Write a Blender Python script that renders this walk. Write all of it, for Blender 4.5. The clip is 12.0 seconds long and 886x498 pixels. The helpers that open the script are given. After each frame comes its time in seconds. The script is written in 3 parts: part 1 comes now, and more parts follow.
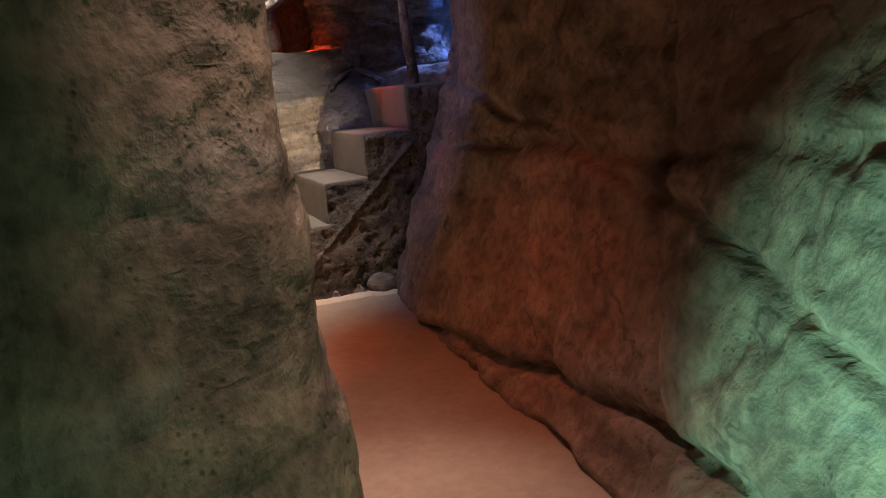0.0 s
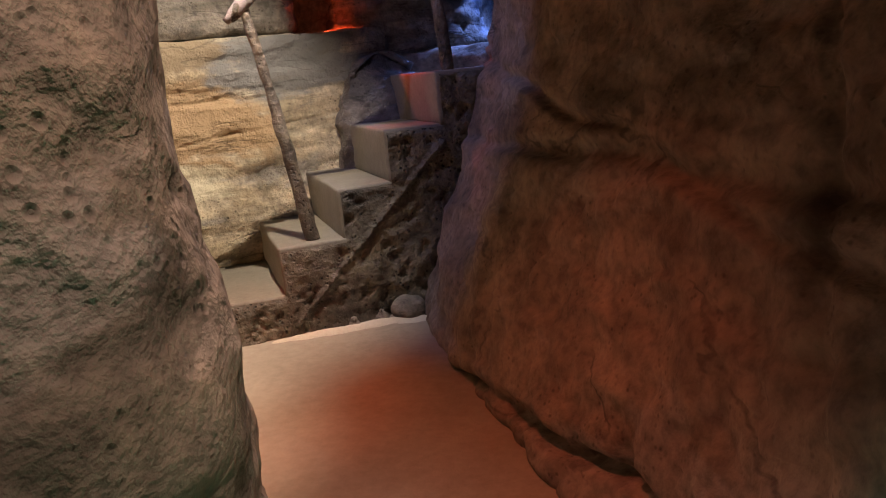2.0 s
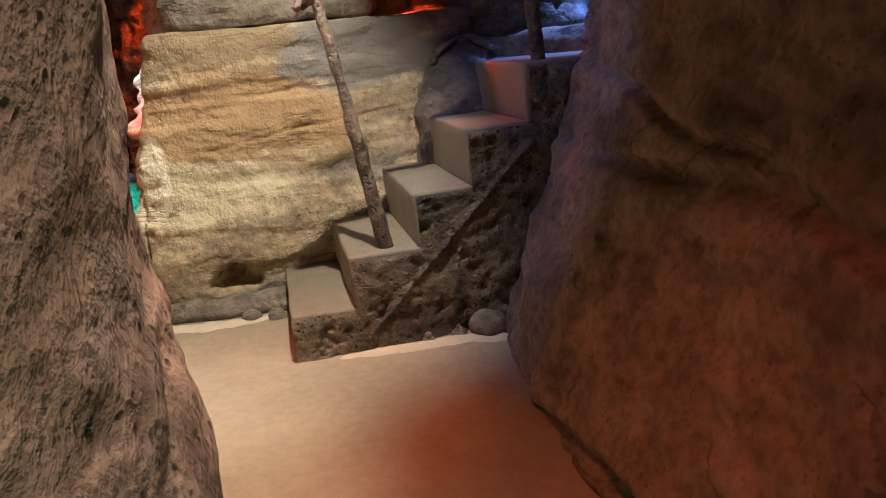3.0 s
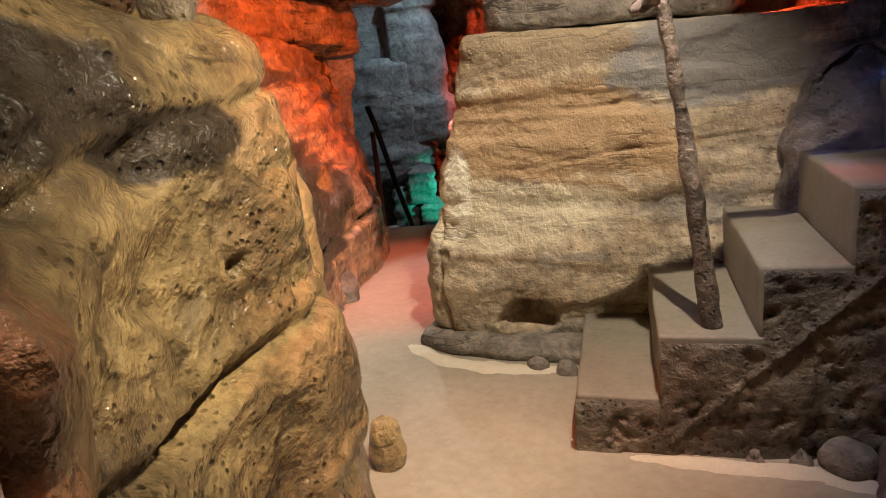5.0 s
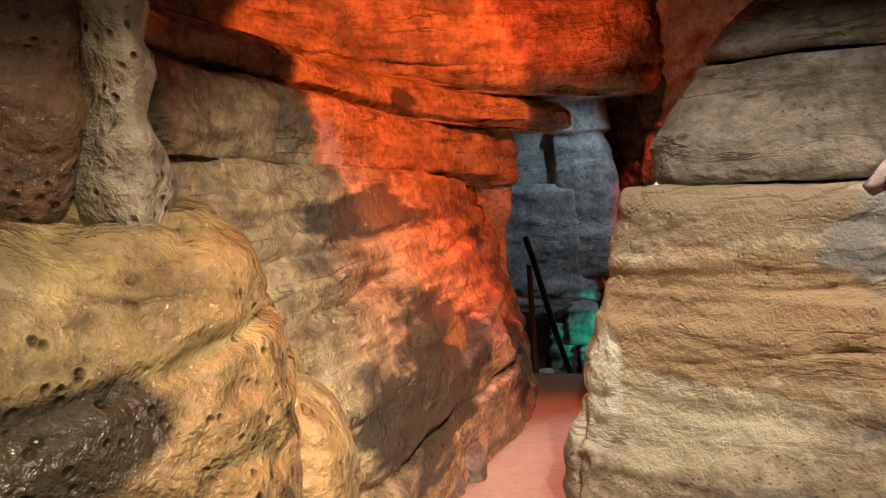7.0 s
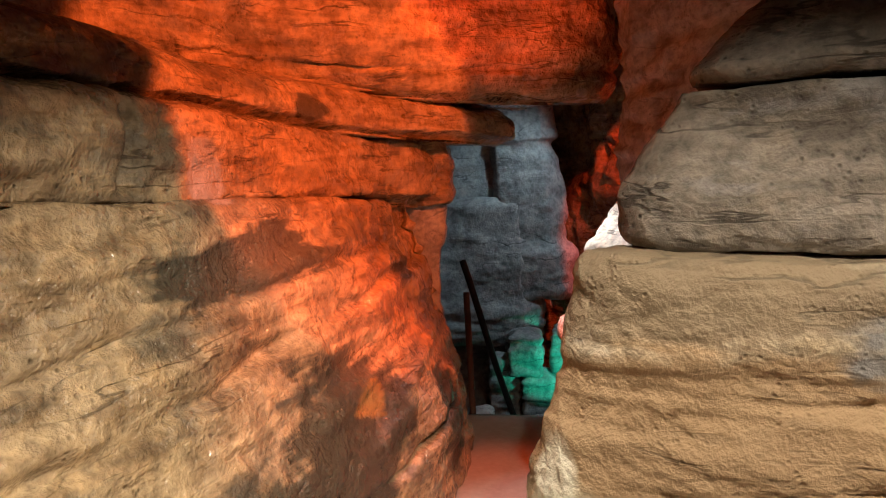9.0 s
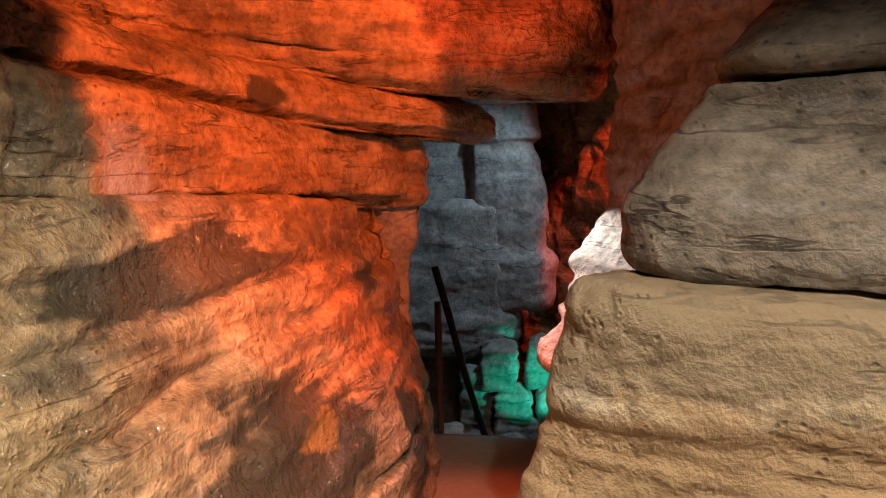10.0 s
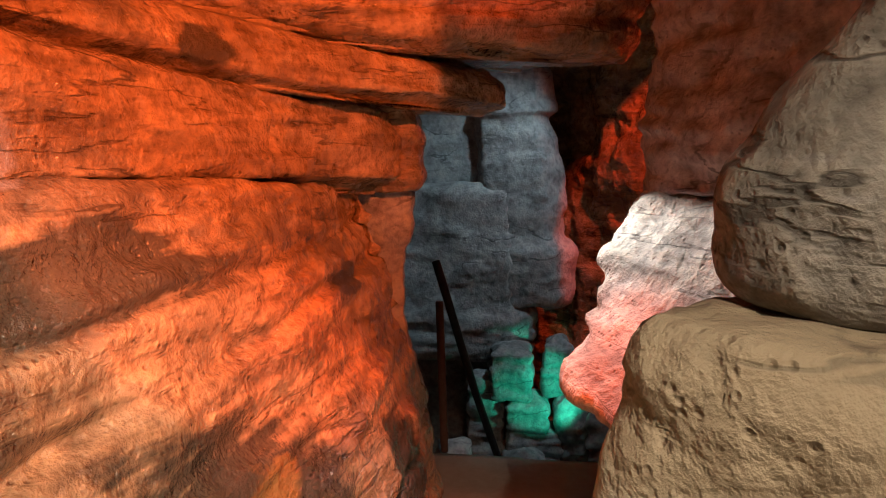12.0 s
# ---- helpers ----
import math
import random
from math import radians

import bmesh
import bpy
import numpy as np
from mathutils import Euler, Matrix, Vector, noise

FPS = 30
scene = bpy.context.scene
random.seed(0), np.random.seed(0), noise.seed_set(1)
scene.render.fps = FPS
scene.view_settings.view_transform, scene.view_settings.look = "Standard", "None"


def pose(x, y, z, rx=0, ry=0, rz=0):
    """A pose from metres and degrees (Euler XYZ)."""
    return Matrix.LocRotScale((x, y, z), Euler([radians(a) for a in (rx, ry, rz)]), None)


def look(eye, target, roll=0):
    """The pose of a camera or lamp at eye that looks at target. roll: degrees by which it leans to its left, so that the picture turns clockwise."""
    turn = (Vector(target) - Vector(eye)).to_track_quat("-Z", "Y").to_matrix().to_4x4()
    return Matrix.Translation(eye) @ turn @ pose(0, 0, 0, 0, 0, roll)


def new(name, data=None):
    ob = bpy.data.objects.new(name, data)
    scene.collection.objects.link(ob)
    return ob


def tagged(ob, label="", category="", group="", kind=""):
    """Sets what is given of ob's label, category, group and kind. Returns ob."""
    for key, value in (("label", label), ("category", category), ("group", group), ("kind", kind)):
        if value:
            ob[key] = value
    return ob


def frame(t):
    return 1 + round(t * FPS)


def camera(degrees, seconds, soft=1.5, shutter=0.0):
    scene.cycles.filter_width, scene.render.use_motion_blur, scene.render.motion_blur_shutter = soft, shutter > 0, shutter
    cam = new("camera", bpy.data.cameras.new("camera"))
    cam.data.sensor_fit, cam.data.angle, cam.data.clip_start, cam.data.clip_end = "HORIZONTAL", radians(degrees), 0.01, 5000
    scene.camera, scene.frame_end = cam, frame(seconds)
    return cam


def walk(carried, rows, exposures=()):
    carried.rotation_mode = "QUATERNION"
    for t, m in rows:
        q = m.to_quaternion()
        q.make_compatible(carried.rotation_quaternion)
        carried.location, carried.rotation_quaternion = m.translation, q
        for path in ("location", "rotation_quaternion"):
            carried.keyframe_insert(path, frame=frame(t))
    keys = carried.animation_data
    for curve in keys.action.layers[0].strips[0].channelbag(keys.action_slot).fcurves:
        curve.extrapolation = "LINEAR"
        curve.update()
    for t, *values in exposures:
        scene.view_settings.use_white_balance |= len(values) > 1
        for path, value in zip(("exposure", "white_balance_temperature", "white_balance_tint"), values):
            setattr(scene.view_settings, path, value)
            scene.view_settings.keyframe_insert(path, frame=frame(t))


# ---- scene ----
cam = camera(61.9, 12.0, soft=1.0)
PATH = [
    (0, (-0.163, 3.139, 1.1), (-0.486, 5.064, 0.665), -5.3),
    (0.5, (-0.172, 3.325, 1.107), (-0.467, 5.243, 0.624), -4.6),
    (1, (-0.181, 3.513, 1.104), (-0.493, 5.431, 0.635), -4.9),
    (1.5, (-0.201, 3.691, 1.107), (-0.551, 5.602, 0.635), -5.0),
    (2, (-0.261, 3.818, 1.135), (-0.687, 5.712, 0.655), -5.8),
    (2.5, (-0.275, 4.007, 1.216), (-0.831, 5.859, 0.704), -6.5),
    (2.7, (-0.296, 4.069, 1.235), (-0.878, 5.907, 0.701), -6.5),
    (4.3, (-0.454, 4.616, 1.293), (-1.595, 6.157, 0.725), -4.3),
    (4.5, (-0.464, 4.652, 1.305), (-1.688, 6.131, 0.742), -4.4),
    (5, (-0.595, 4.807, 1.36), (-1.968, 6.164, 0.836), -5.3),
    (5.5, (-0.687, 4.945, 1.415), (-2.116, 6.268, 0.96), -6.1),
    (6, (-0.758, 5.113, 1.465), (-2.389, 6.225, 1.146), -4.3),
    (6.5, (-0.843, 5.255, 1.48), (-2.549, 6.269, 1.232), -3.3),
    (7, (-0.998, 5.392, 1.505), (-2.691, 6.434, 1.289), -3.6),
    (7.2, (-1.067, 5.428, 1.512), (-2.76, 6.471, 1.295), -3.8),
    (9, (-1.53, 5.881, 1.659), (-3.137, 7.045, 1.408), -2.6),
    (9.5, (-1.656, 6.035, 1.661), (-3.25, 7.218, 1.413), -1.4),
    (10, (-1.826, 6.134, 1.656), (-3.393, 7.35, 1.398), -0.5),
    (10.5, (-1.971, 6.188, 1.646), (-3.513, 7.432, 1.373), -0.6),
    (11, (-2.055, 6.244, 1.644), (-3.594, 7.489, 1.364), -1.0),
    (11.5, (-2.167, 6.414, 1.652), (-3.722, 7.636, 1.358), -1.4),
    (12, (-2.312, 6.579, 1.614), (-3.894, 7.765, 1.312), -1.1),
]
walk(cam, [(t, look(eye, target, roll)) for t, eye, target, roll in PATH],
     exposures=[(0, 0.05, 6300, 16), (1, 0.2, 6250, 16), (1.5, 0.2, 6250, 16), (2.5, 0.2, 6350, 8), (5.5, 0.0, 6500, 10), (9.0, -0.05, 6450, 10), (11.0, -0.15, 6500, 10), (12, -0.15, 6500, 10)])

# ---- light ----
world = bpy.data.worlds.new("world")
scene.world = world
world.use_nodes = True
world.node_tree.nodes["Background"].inputs[0].default_value = (0.5, 0.45, 0.42, 1)
world.node_tree.nodes["Background"].inputs[1].default_value = 0.02
scene.view_settings.exposure = 0.0


def lamp(name, at, target, colour, watts, radius=0.04, cone=0, blend=0.5):
    data = bpy.data.lights.new(name, "SPOT" if cone else "POINT")
    data.energy, data.color, data.shadow_soft_size = watts, colour, radius
    if cone:
        data.spot_size, data.spot_blend = radians(cone), blend
    ob = new(name, data)
    ob.matrix_world = look(at, target)
    return ob


lamp("warm_spotlight", (-1.27, 6.36, 2.90), (-2.56, 7.00, 0.42), (1.0, 0.85, 0.67), 335, 0.02, 68, 0.8)
lamp("boulder_spotlight", (-0.75, 5.75, 2.35), (-1.95, 5.62, 0.70), (1.0, 0.82, 0.58), 205, 0.03, 60, 0.8)
lamp("pillar_spotlight", (-0.95, 5.35, 2.5), (-0.74, 4.72, 0.9), (1.0, 0.68, 0.54), 130, 0.04, 46, 0.8)
lamp("crevice_spotlight", (-1.52, 6.62, 2.75), (-3.55, 6.55, 0.90), (1.0, 0.88, 0.72), 295, 0.03, 48, 0.8)
lamp("red_spotlight", (-3.00, 7.75, 2.35), (-4.44, 7.40, 1.80), (1.0, 0.155, 0.034), 250, 0.03, 70, 0.15)
lamp("lower_red_spotlight", (-3.05, 7.32, 1.95), (-4.05, 7.20, 0.75), (1.0, 0.17, 0.045), 85, 0.03, 82, 0.8)
lamp("overhang_red_spotlight", (-3.75, 7.60, 2.30), (-4.55, 8.45, 2.60), (1.0, 0.10, 0.022), 110, 0.04, 60, 0.6)
lamp("passage_end_red_spotlight", (-3.92, 7.88, 2.5), (-3.98, 7.88, 0.0), (1.0, 0.09, 0.022), 190, 0.03, 54, 0.6)
lamp("ledge_red_spotlight", (-1.86, 8.02, 1.55), (-1.40, 7.84, 1.05), (1.0, 0.08, 0.02), 20, 0.02, 62, 0.4)
lamp("flowstone_red_spotlight", (-4.3, 9.75, 2.5), (-5.0, 10.4, 1.5), (1.0, 0.08, 0.02), 210, 0.02, 44, 0.3)
lamp("blue_spotlight", (-0.75, 8.7, 2.3), (-0.95, 8.2, 0.9), (0.18, 0.32, 1.0), 130, 0.04, 54, 0.5)
lamp("wall_blue_spotlight", (-0.9, 8.25, 2.4), (-0.6, 9.2, 1.4), (0.06, 0.18, 1.0), 230, 0.04, 76, 0.6)
lamp("stair_blue_spotlight", (-1.75, 6.25, 2.8), (-0.95, 7.35, 0.8), (0.42, 0.45, 1.0), 46, 0.05, 52, 0.8)
lamp("cool_spotlight", (-4.75, 9.62, 2.6), (-6.0, 9.45, 0.8), (0.62, 0.86, 1.0), 62, 0.06, 64, 0.6)
lamp("white_spotlight", (-4.72, 8.62, 1.78), (-3.98, 8.40, 0.95), (0.94, 0.97, 1.0), 80, 0.03, 72, 0.5)
lamp("teal_spotlight", (-5.02, 9.66, 0.0), (-5.70, 9.84, -0.02), (0.02, 1.0, 0.62), 18, 0.03, 56, 0.4)
lamp("green_spotlight", (-0.45, 3.35, 0.30), (0.30, 3.92, 0.34), (0.36, 1.0, 0.68), 125, 0.08, 66, 0.35)
lamp("passage_red_spotlight", (-0.75, 5.10, 2.6), (-0.74, 5.40, 0.1), (1.0, 0.20, 0.09), 76, 0.05, 52, 0.9)
lamp("floor_red_spotlight", (-1.55, 5.75, 2.7), (-1.85, 6.18, 0.0), (1.0, 0.17, 0.07), 95, 0.05, 44, 0.7)
lamp("entry_spotlight", (-0.06, 4.26, 2.45), (-0.80, 4.60, 0.9), (1.0, 0.68, 0.52), 84, 0.06, 50, 1.0)


# ---- materials ----
def nodes_of(name):
    m = bpy.data.materials.new(name)
    m.use_nodes = True
    nt = m.node_tree
    return m, nt, nt.nodes["Principled BSDF"]


def noise_node(nt, vec, scale, detail=6, rough=0.6, distort=0.0):
    n = nt.nodes.new("ShaderNodeTexNoise")
    n.inputs["Scale"].default_value, n.inputs["Detail"].default_value = scale, detail
    n.inputs["Roughness"].default_value, n.inputs["Distortion"].default_value = rough, distort
    nt.links.new(vec, n.inputs["Vector"])
    return n.outputs["Fac"]


def ramp(nt, fac, stops):
    r = nt.nodes.new("ShaderNodeValToRGB")
    while len(r.color_ramp.elements) < len(stops):
        r.color_ramp.elements.new(0.5)
    for e, (p, c) in zip(r.color_ramp.elements, stops):
        e.position, e.color = p, (*c, 1) if len(c) == 3 else c
    nt.links.new(fac, r.inputs[0])
    return r.outputs[0]


def mix(nt, fac, a, b, mode="MIX"):
    m = nt.nodes.new("ShaderNodeMix")
    m.data_type, m.blend_type = "RGBA", mode
    for sock, v in ((m.inputs[0], fac), (m.inputs[6], a), (m.inputs[7], b)):
        if isinstance(v, (int, float)):
            sock.default_value = v
        elif isinstance(v, tuple):
            sock.default_value = (*v, 1)
        else:
            nt.links.new(v, sock)
    return m.outputs[2]


def math_node(nt, op, a, b):
    m = nt.nodes.new("ShaderNodeMath")
    m.operation = op
    for sock, v in ((m.inputs[0], a), (m.inputs[1], b)):
        if isinstance(v, (int, float)):
            sock.default_value = v
        else:
            nt.links.new(v, sock)
    return m.outputs[0]


def coords(nt, scale=(1, 1, 1), shift=(0, 0, 0)):
    tc = nt.nodes.new("ShaderNodeTexCoord")
    mp = nt.nodes.new("ShaderNodeMapping")
    mp.inputs["Scale"].default_value, mp.inputs["Location"].default_value = scale, shift
    nt.links.new(tc.outputs["Object"], mp.inputs["Vector"])
    return mp.outputs[0]


def rock_mat(name, light, mid, dark, stain, seed=0.0, bands=6.0, band_mix=0.6, stain_at=0.56, rough=0.85, wet=0.0, bump=0.8, spots=0.5, cracks=0.7, crust=None, patches=(), shaded_patch_colour=(0.08, 0.075, 0.05)):
    """Sandstone: bedding bands, blotches at two scales, stains, hair cracks, pits and, if wet, glossy patches."""
    m, nt, b = nodes_of(name)
    base = coords(nt, (1, 1, 1), (seed, seed * 0.7, seed * 1.3))
    warp = nt.nodes.new("ShaderNodeTexNoise")
    warp.inputs["Scale"].default_value, warp.inputs["Detail"].default_value = 2.6, 2
    nt.links.new(base, warp.inputs["Vector"])
    add = nt.nodes.new("ShaderNodeVectorMath")
    add.operation = "MULTIPLY_ADD"
    nt.links.new(warp.outputs["Color"], add.inputs[0])
    add.inputs[1].default_value = (0.035, 0.035, 0.035)
    nt.links.new(base, add.inputs[2])
    spin = nt.nodes.new("ShaderNodeMapping")
    spin.inputs["Rotation"].default_value = (0.62, 0.47, 0.83)
    nt.links.new(add.outputs[0], spin.inputs["Vector"])
    flat = spin.outputs[0]
    bedmap = nt.nodes.new("ShaderNodeMapping")
    bedmap.inputs["Scale"].default_value = (0.9, 0.9, bands)
    nt.links.new(add.outputs[0], bedmap.inputs["Vector"])
    bedspin = nt.nodes.new("ShaderNodeMapping")
    bedspin.inputs["Rotation"].default_value = (0.55, 0.35, 0.7)
    nt.links.new(bedmap.outputs[0], bedspin.inputs["Vector"])
    bed = bedspin.outputs[0]
    big = noise_node(nt, flat, 2.4, 7, 0.6, 0.2)
    band = noise_node(nt, bed, 2.4, 4, 0.55, 0.1)
    grain = noise_node(nt, flat, 30, 4, 0.56, 0.12)
    c1 = ramp(nt, band, [(0.36, dark), (0.47, mid), (0.58, light), (0.70, mid)])
    c2 = ramp(nt, big, [(0.34, dark), (0.46, mid), (0.60, light), (0.72, mid)])
    col = mix(nt, band_mix, c2, c1)
    stain_f = ramp(nt, noise_node(nt, coords(nt, (1, 1, 2.6), (seed * 3 + 5, 2, seed)), 1.6, 6, 0.62, 0.15), [(stain_at, (0, 0, 0)), (stain_at + 0.07, (1, 1, 1))])
    col = mix(nt, math_node(nt, "MULTIPLY", stain_f, 0.85), col, stain)
    speck = noise_node(nt, flat, 8, 5, 0.56, 0.12)
    col = mix(nt, 0.6, col, ramp(nt, speck, [(0.34, (0.45, 0.43, 0.42)), (0.5, (1, 1, 1)), (0.68, (1.35, 1.3, 1.22))]), "MULTIPLY")
    col = mix(nt, 0.5, col, ramp(nt, grain, [(0.34, (0.42, 0.42, 0.42)), (0.5, (1, 1, 1)), (0.68, (1.45, 1.42, 1.34))]), "MULTIPLY")
    pit = nt.nodes.new("ShaderNodeTexVoronoi")
    pit.inputs["Scale"].default_value, pit.inputs["Randomness"].default_value = 42, 1
    nt.links.new(flat, pit.inputs["Vector"])
    pit_gate = ramp(nt, noise_node(nt, base, 6, 4, 0.6), [(0.46, (1, 1, 1)), (0.60, (0, 0, 0))])
    pit_f = mix(nt, pit_gate, ramp(nt, pit.outputs["Distance"], [(0.10, (0, 0, 0)), (0.30, (1, 1, 1))]), (1.0, 1.0, 1.0))
    col = mix(nt, spots * 0.9, col, pit_f, "MULTIPLY")
    # ragged patches: rock tones of their own, and shade painted as dark colour
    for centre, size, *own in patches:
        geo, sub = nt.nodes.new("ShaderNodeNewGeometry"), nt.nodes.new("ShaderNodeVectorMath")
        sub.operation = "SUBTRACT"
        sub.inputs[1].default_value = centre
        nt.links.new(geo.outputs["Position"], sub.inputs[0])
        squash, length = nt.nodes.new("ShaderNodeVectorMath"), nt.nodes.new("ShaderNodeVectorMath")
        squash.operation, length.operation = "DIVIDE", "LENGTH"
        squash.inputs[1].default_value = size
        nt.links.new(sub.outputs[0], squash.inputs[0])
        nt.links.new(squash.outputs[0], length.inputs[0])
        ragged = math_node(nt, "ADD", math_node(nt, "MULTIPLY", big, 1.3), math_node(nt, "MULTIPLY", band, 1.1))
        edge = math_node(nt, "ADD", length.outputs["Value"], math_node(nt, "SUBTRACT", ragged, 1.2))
        col = mix(nt, ramp(nt, edge, [(0.80, (0.95, 0.95, 0.95)), (1.0, (0, 0, 0))]), col, own[0] if own else shaded_patch_colour)
    chip = ramp(nt, noise_node(nt, bed, 5.5, 2, 0.5, 0.2), [(0.60, (0, 0, 0)), (0.64, (1, 1, 1))])
    col = mix(nt, math_node(nt, "MULTIPLY", chip, 0.18), col, dark)
    seam = noise_node(nt, bed, 1.25, 5, 0.5, 0.2)
    seam = math_node(nt, "ABSOLUTE", math_node(nt, "SUBTRACT", seam, 0.5), 0.0)
    gate = ramp(nt, noise_node(nt, base, 3.1, 4, 0.6), [(0.47, (0, 0, 0)), (0.60, (1, 1, 1))])
    hair_f = math_node(nt, "MULTIPLY", ramp(nt, seam, [(0.004, (1, 1, 1)), (0.011, (0, 0, 0))]), gate)
    hair_f = math_node(nt, "MULTIPLY", hair_f, cracks)
    col = mix(nt, hair_f, col, tuple(c * 0.3 for c in dark))
    if crust:
        geo, sub = nt.nodes.new("ShaderNodeNewGeometry"), nt.nodes.new("ShaderNodeVectorMath")
        sub.operation = "SUBTRACT"
        sub.inputs[1].default_value = crust
        nt.links.new(geo.outputs["Position"], sub.inputs[0])
        squash, length = nt.nodes.new("ShaderNodeVectorMath"), nt.nodes.new("ShaderNodeVectorMath")
        squash.operation, length.operation = "MULTIPLY", "LENGTH"
        squash.inputs[1].default_value = (1, 1, 0.42)
        nt.links.new(sub.outputs[0], squash.inputs[0])
        nt.links.new(squash.outputs[0], length.inputs[0])
        edge = math_node(nt, "ADD", length.outputs["Value"], math_node(nt, "MULTIPLY", speck, 0.05))
        col = mix(nt, ramp(nt, edge, [(0.115, (1, 1, 1)), (0.135, (0, 0, 0))]), col, (0.78, 0.74, 0.60))
    nt.links.new(col, b.inputs["Base Color"])
    fine = noise_node(nt, flat, 95, 3, 0.6, 0.1)
    h = math_node(nt, "ADD", math_node(nt, "MULTIPLY", grain, 0.6), math_node(nt, "MULTIPLY", fine, 0.2))
    h = math_node(nt, "ADD", h, math_node(nt, "MULTIPLY", speck, 1.2))
    h = math_node(nt, "ADD", h, math_node(nt, "MULTIPLY", band, 0.45 * band_mix))
    h = math_node(nt, "ADD", h, math_node(nt, "MULTIPLY", pit_f, 0.6 * spots))
    h = math_node(nt, "SUBTRACT", h, math_node(nt, "ADD", math_node(nt, "MULTIPLY", hair_f, 0.25), math_node(nt, "MULTIPLY", chip, 0.06)))
    bp = nt.nodes.new("ShaderNodeBump")
    bp.inputs["Strength"].default_value, bp.inputs["Distance"].default_value = bump * 0.85, 0.037
    nt.links.new(h, bp.inputs["Height"])
    nt.links.new(bp.outputs[0], b.inputs["Normal"])
    if wet:
        r = ramp(nt, noise_node(nt, flat, 4.5, 7, 0.65), [(0.36, (rough,) * 3), (0.52, (rough - wet,) * 3)])
        nt.links.new(r, b.inputs["Roughness"])
        nt.links.new(math_node(nt, "MULTIPLY", math_node(nt, "SUBTRACT", rough, r), 1.0), b.inputs["Coat Weight"])
        b.inputs["Coat Roughness"].default_value = 0.17
        nt.links.new(bp.outputs[0], b.inputs["Coat Normal"])
    else:
        b.inputs["Roughness"].default_value = rough
    return m


def plain_mat(name, a, b_col, scale, rough=0.8, bump=0.3, metal=0.0, stretch=(1, 1, 1)):
    m, nt, b = nodes_of(name)
    v = coords(nt, stretch)
    n1, n2 = noise_node(nt, v, scale, 8, 0.65, 0.3), noise_node(nt, v, scale * 9, 6, 0.7)
    col = mix(nt, 0.5, ramp(nt, n1, [(0.3, a), (0.7, b_col)]), ramp(nt, n2, [(0.3, a), (0.7, b_col)]))
    nt.links.new(col, b.inputs["Base Color"])
    bp = nt.nodes.new("ShaderNodeBump")
    bp.inputs["Strength"].default_value, bp.inputs["Distance"].default_value = bump, 0.006
    nt.links.new(math_node(nt, "ADD", n2, math_node(nt, "MULTIPLY", n1, 0.6)), bp.inputs["Height"])
    nt.links.new(bp.outputs[0], b.inputs["Normal"])
    b.inputs["Roughness"].default_value, b.inputs["Metallic"].default_value = rough, metal
    return m


TAN = rock_mat("banded_sandstone", (0.52, 0.44, 0.325), (0.38, 0.305, 0.205), (0.19, 0.145, 0.095), (0.27, 0.245, 0.215), 1.0, 4.5, 0.6, 0.55, cracks=0.45, crust=(-2.87, 7.12, 0.75),
               patches=(((-2.45, 7.32, 0.98), (0.75, 0.55, 0.26), (0.40, 0.27, 0.15)), ((-2.70, 7.18, 0.63), (0.60, 0.42, 0.17), (0.64, 0.57, 0.41)), ((-1.88, 7.66, 1.22), (0.48, 0.42, 0.24), (0.215, 0.21, 0.205)), ((-2.72, 7.36, 1.32), (0.62, 0.45, 0.13), (0.27, 0.205, 0.13))))
GREY = rock_mat("grey_sandstone", (0.30, 0.265, 0.225), (0.19, 0.165, 0.135), (0.085, 0.072, 0.058), (0.30, 0.29, 0.285), 4.0, 5, 0.55, 0.57)
# near-black patches by the top paint in the overhanging rock's shadow
OCHRE = rock_mat("wet_ochre_sandstone", (0.39, 0.29, 0.14), (0.26, 0.19, 0.095), (0.085, 0.066, 0.04), (0.06, 0.048, 0.034), 7.0, 1.6, 0.15, 0.58, 0.44, 0.38, 1.0, 0.7, patches=(((-1.44, 5.14, 1.38), (0.34, 0.30, 0.12)), ((-1.80, 5.40, 1.25), (0.22, 0.22, 0.06))), shaded_patch_colour=(0.035, 0.028, 0.02))
YELLOW = rock_mat("yellow_sandstone", (0.52, 0.38, 0.18), (0.40, 0.28, 0.13), (0.20, 0.15, 0.08), (0.40, 0.33, 0.20), 9.0, 1.6, 0.2, 0.58, 0.6, 0.3)
# dark olive patches paint shaded hollows that red light misses, plus damp stain
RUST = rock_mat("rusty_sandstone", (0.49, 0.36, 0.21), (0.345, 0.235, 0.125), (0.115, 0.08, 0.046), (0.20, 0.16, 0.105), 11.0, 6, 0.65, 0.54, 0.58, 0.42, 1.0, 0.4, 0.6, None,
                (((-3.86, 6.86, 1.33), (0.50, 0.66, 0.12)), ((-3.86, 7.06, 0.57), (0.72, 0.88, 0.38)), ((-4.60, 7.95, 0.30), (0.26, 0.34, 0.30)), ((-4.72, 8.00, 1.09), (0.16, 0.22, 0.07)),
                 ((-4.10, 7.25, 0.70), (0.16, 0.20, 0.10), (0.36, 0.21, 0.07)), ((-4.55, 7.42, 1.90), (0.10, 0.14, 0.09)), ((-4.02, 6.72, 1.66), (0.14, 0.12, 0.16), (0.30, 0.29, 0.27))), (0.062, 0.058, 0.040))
RUSSET = rock_mat("dark_russet_rock", (0.28, 0.215, 0.17), (0.20, 0.15, 0.115), (0.095, 0.07, 0.054), (0.25, 0.21, 0.185), 17.0, 2.5, 0.35, bump=0.36, cracks=0.5)
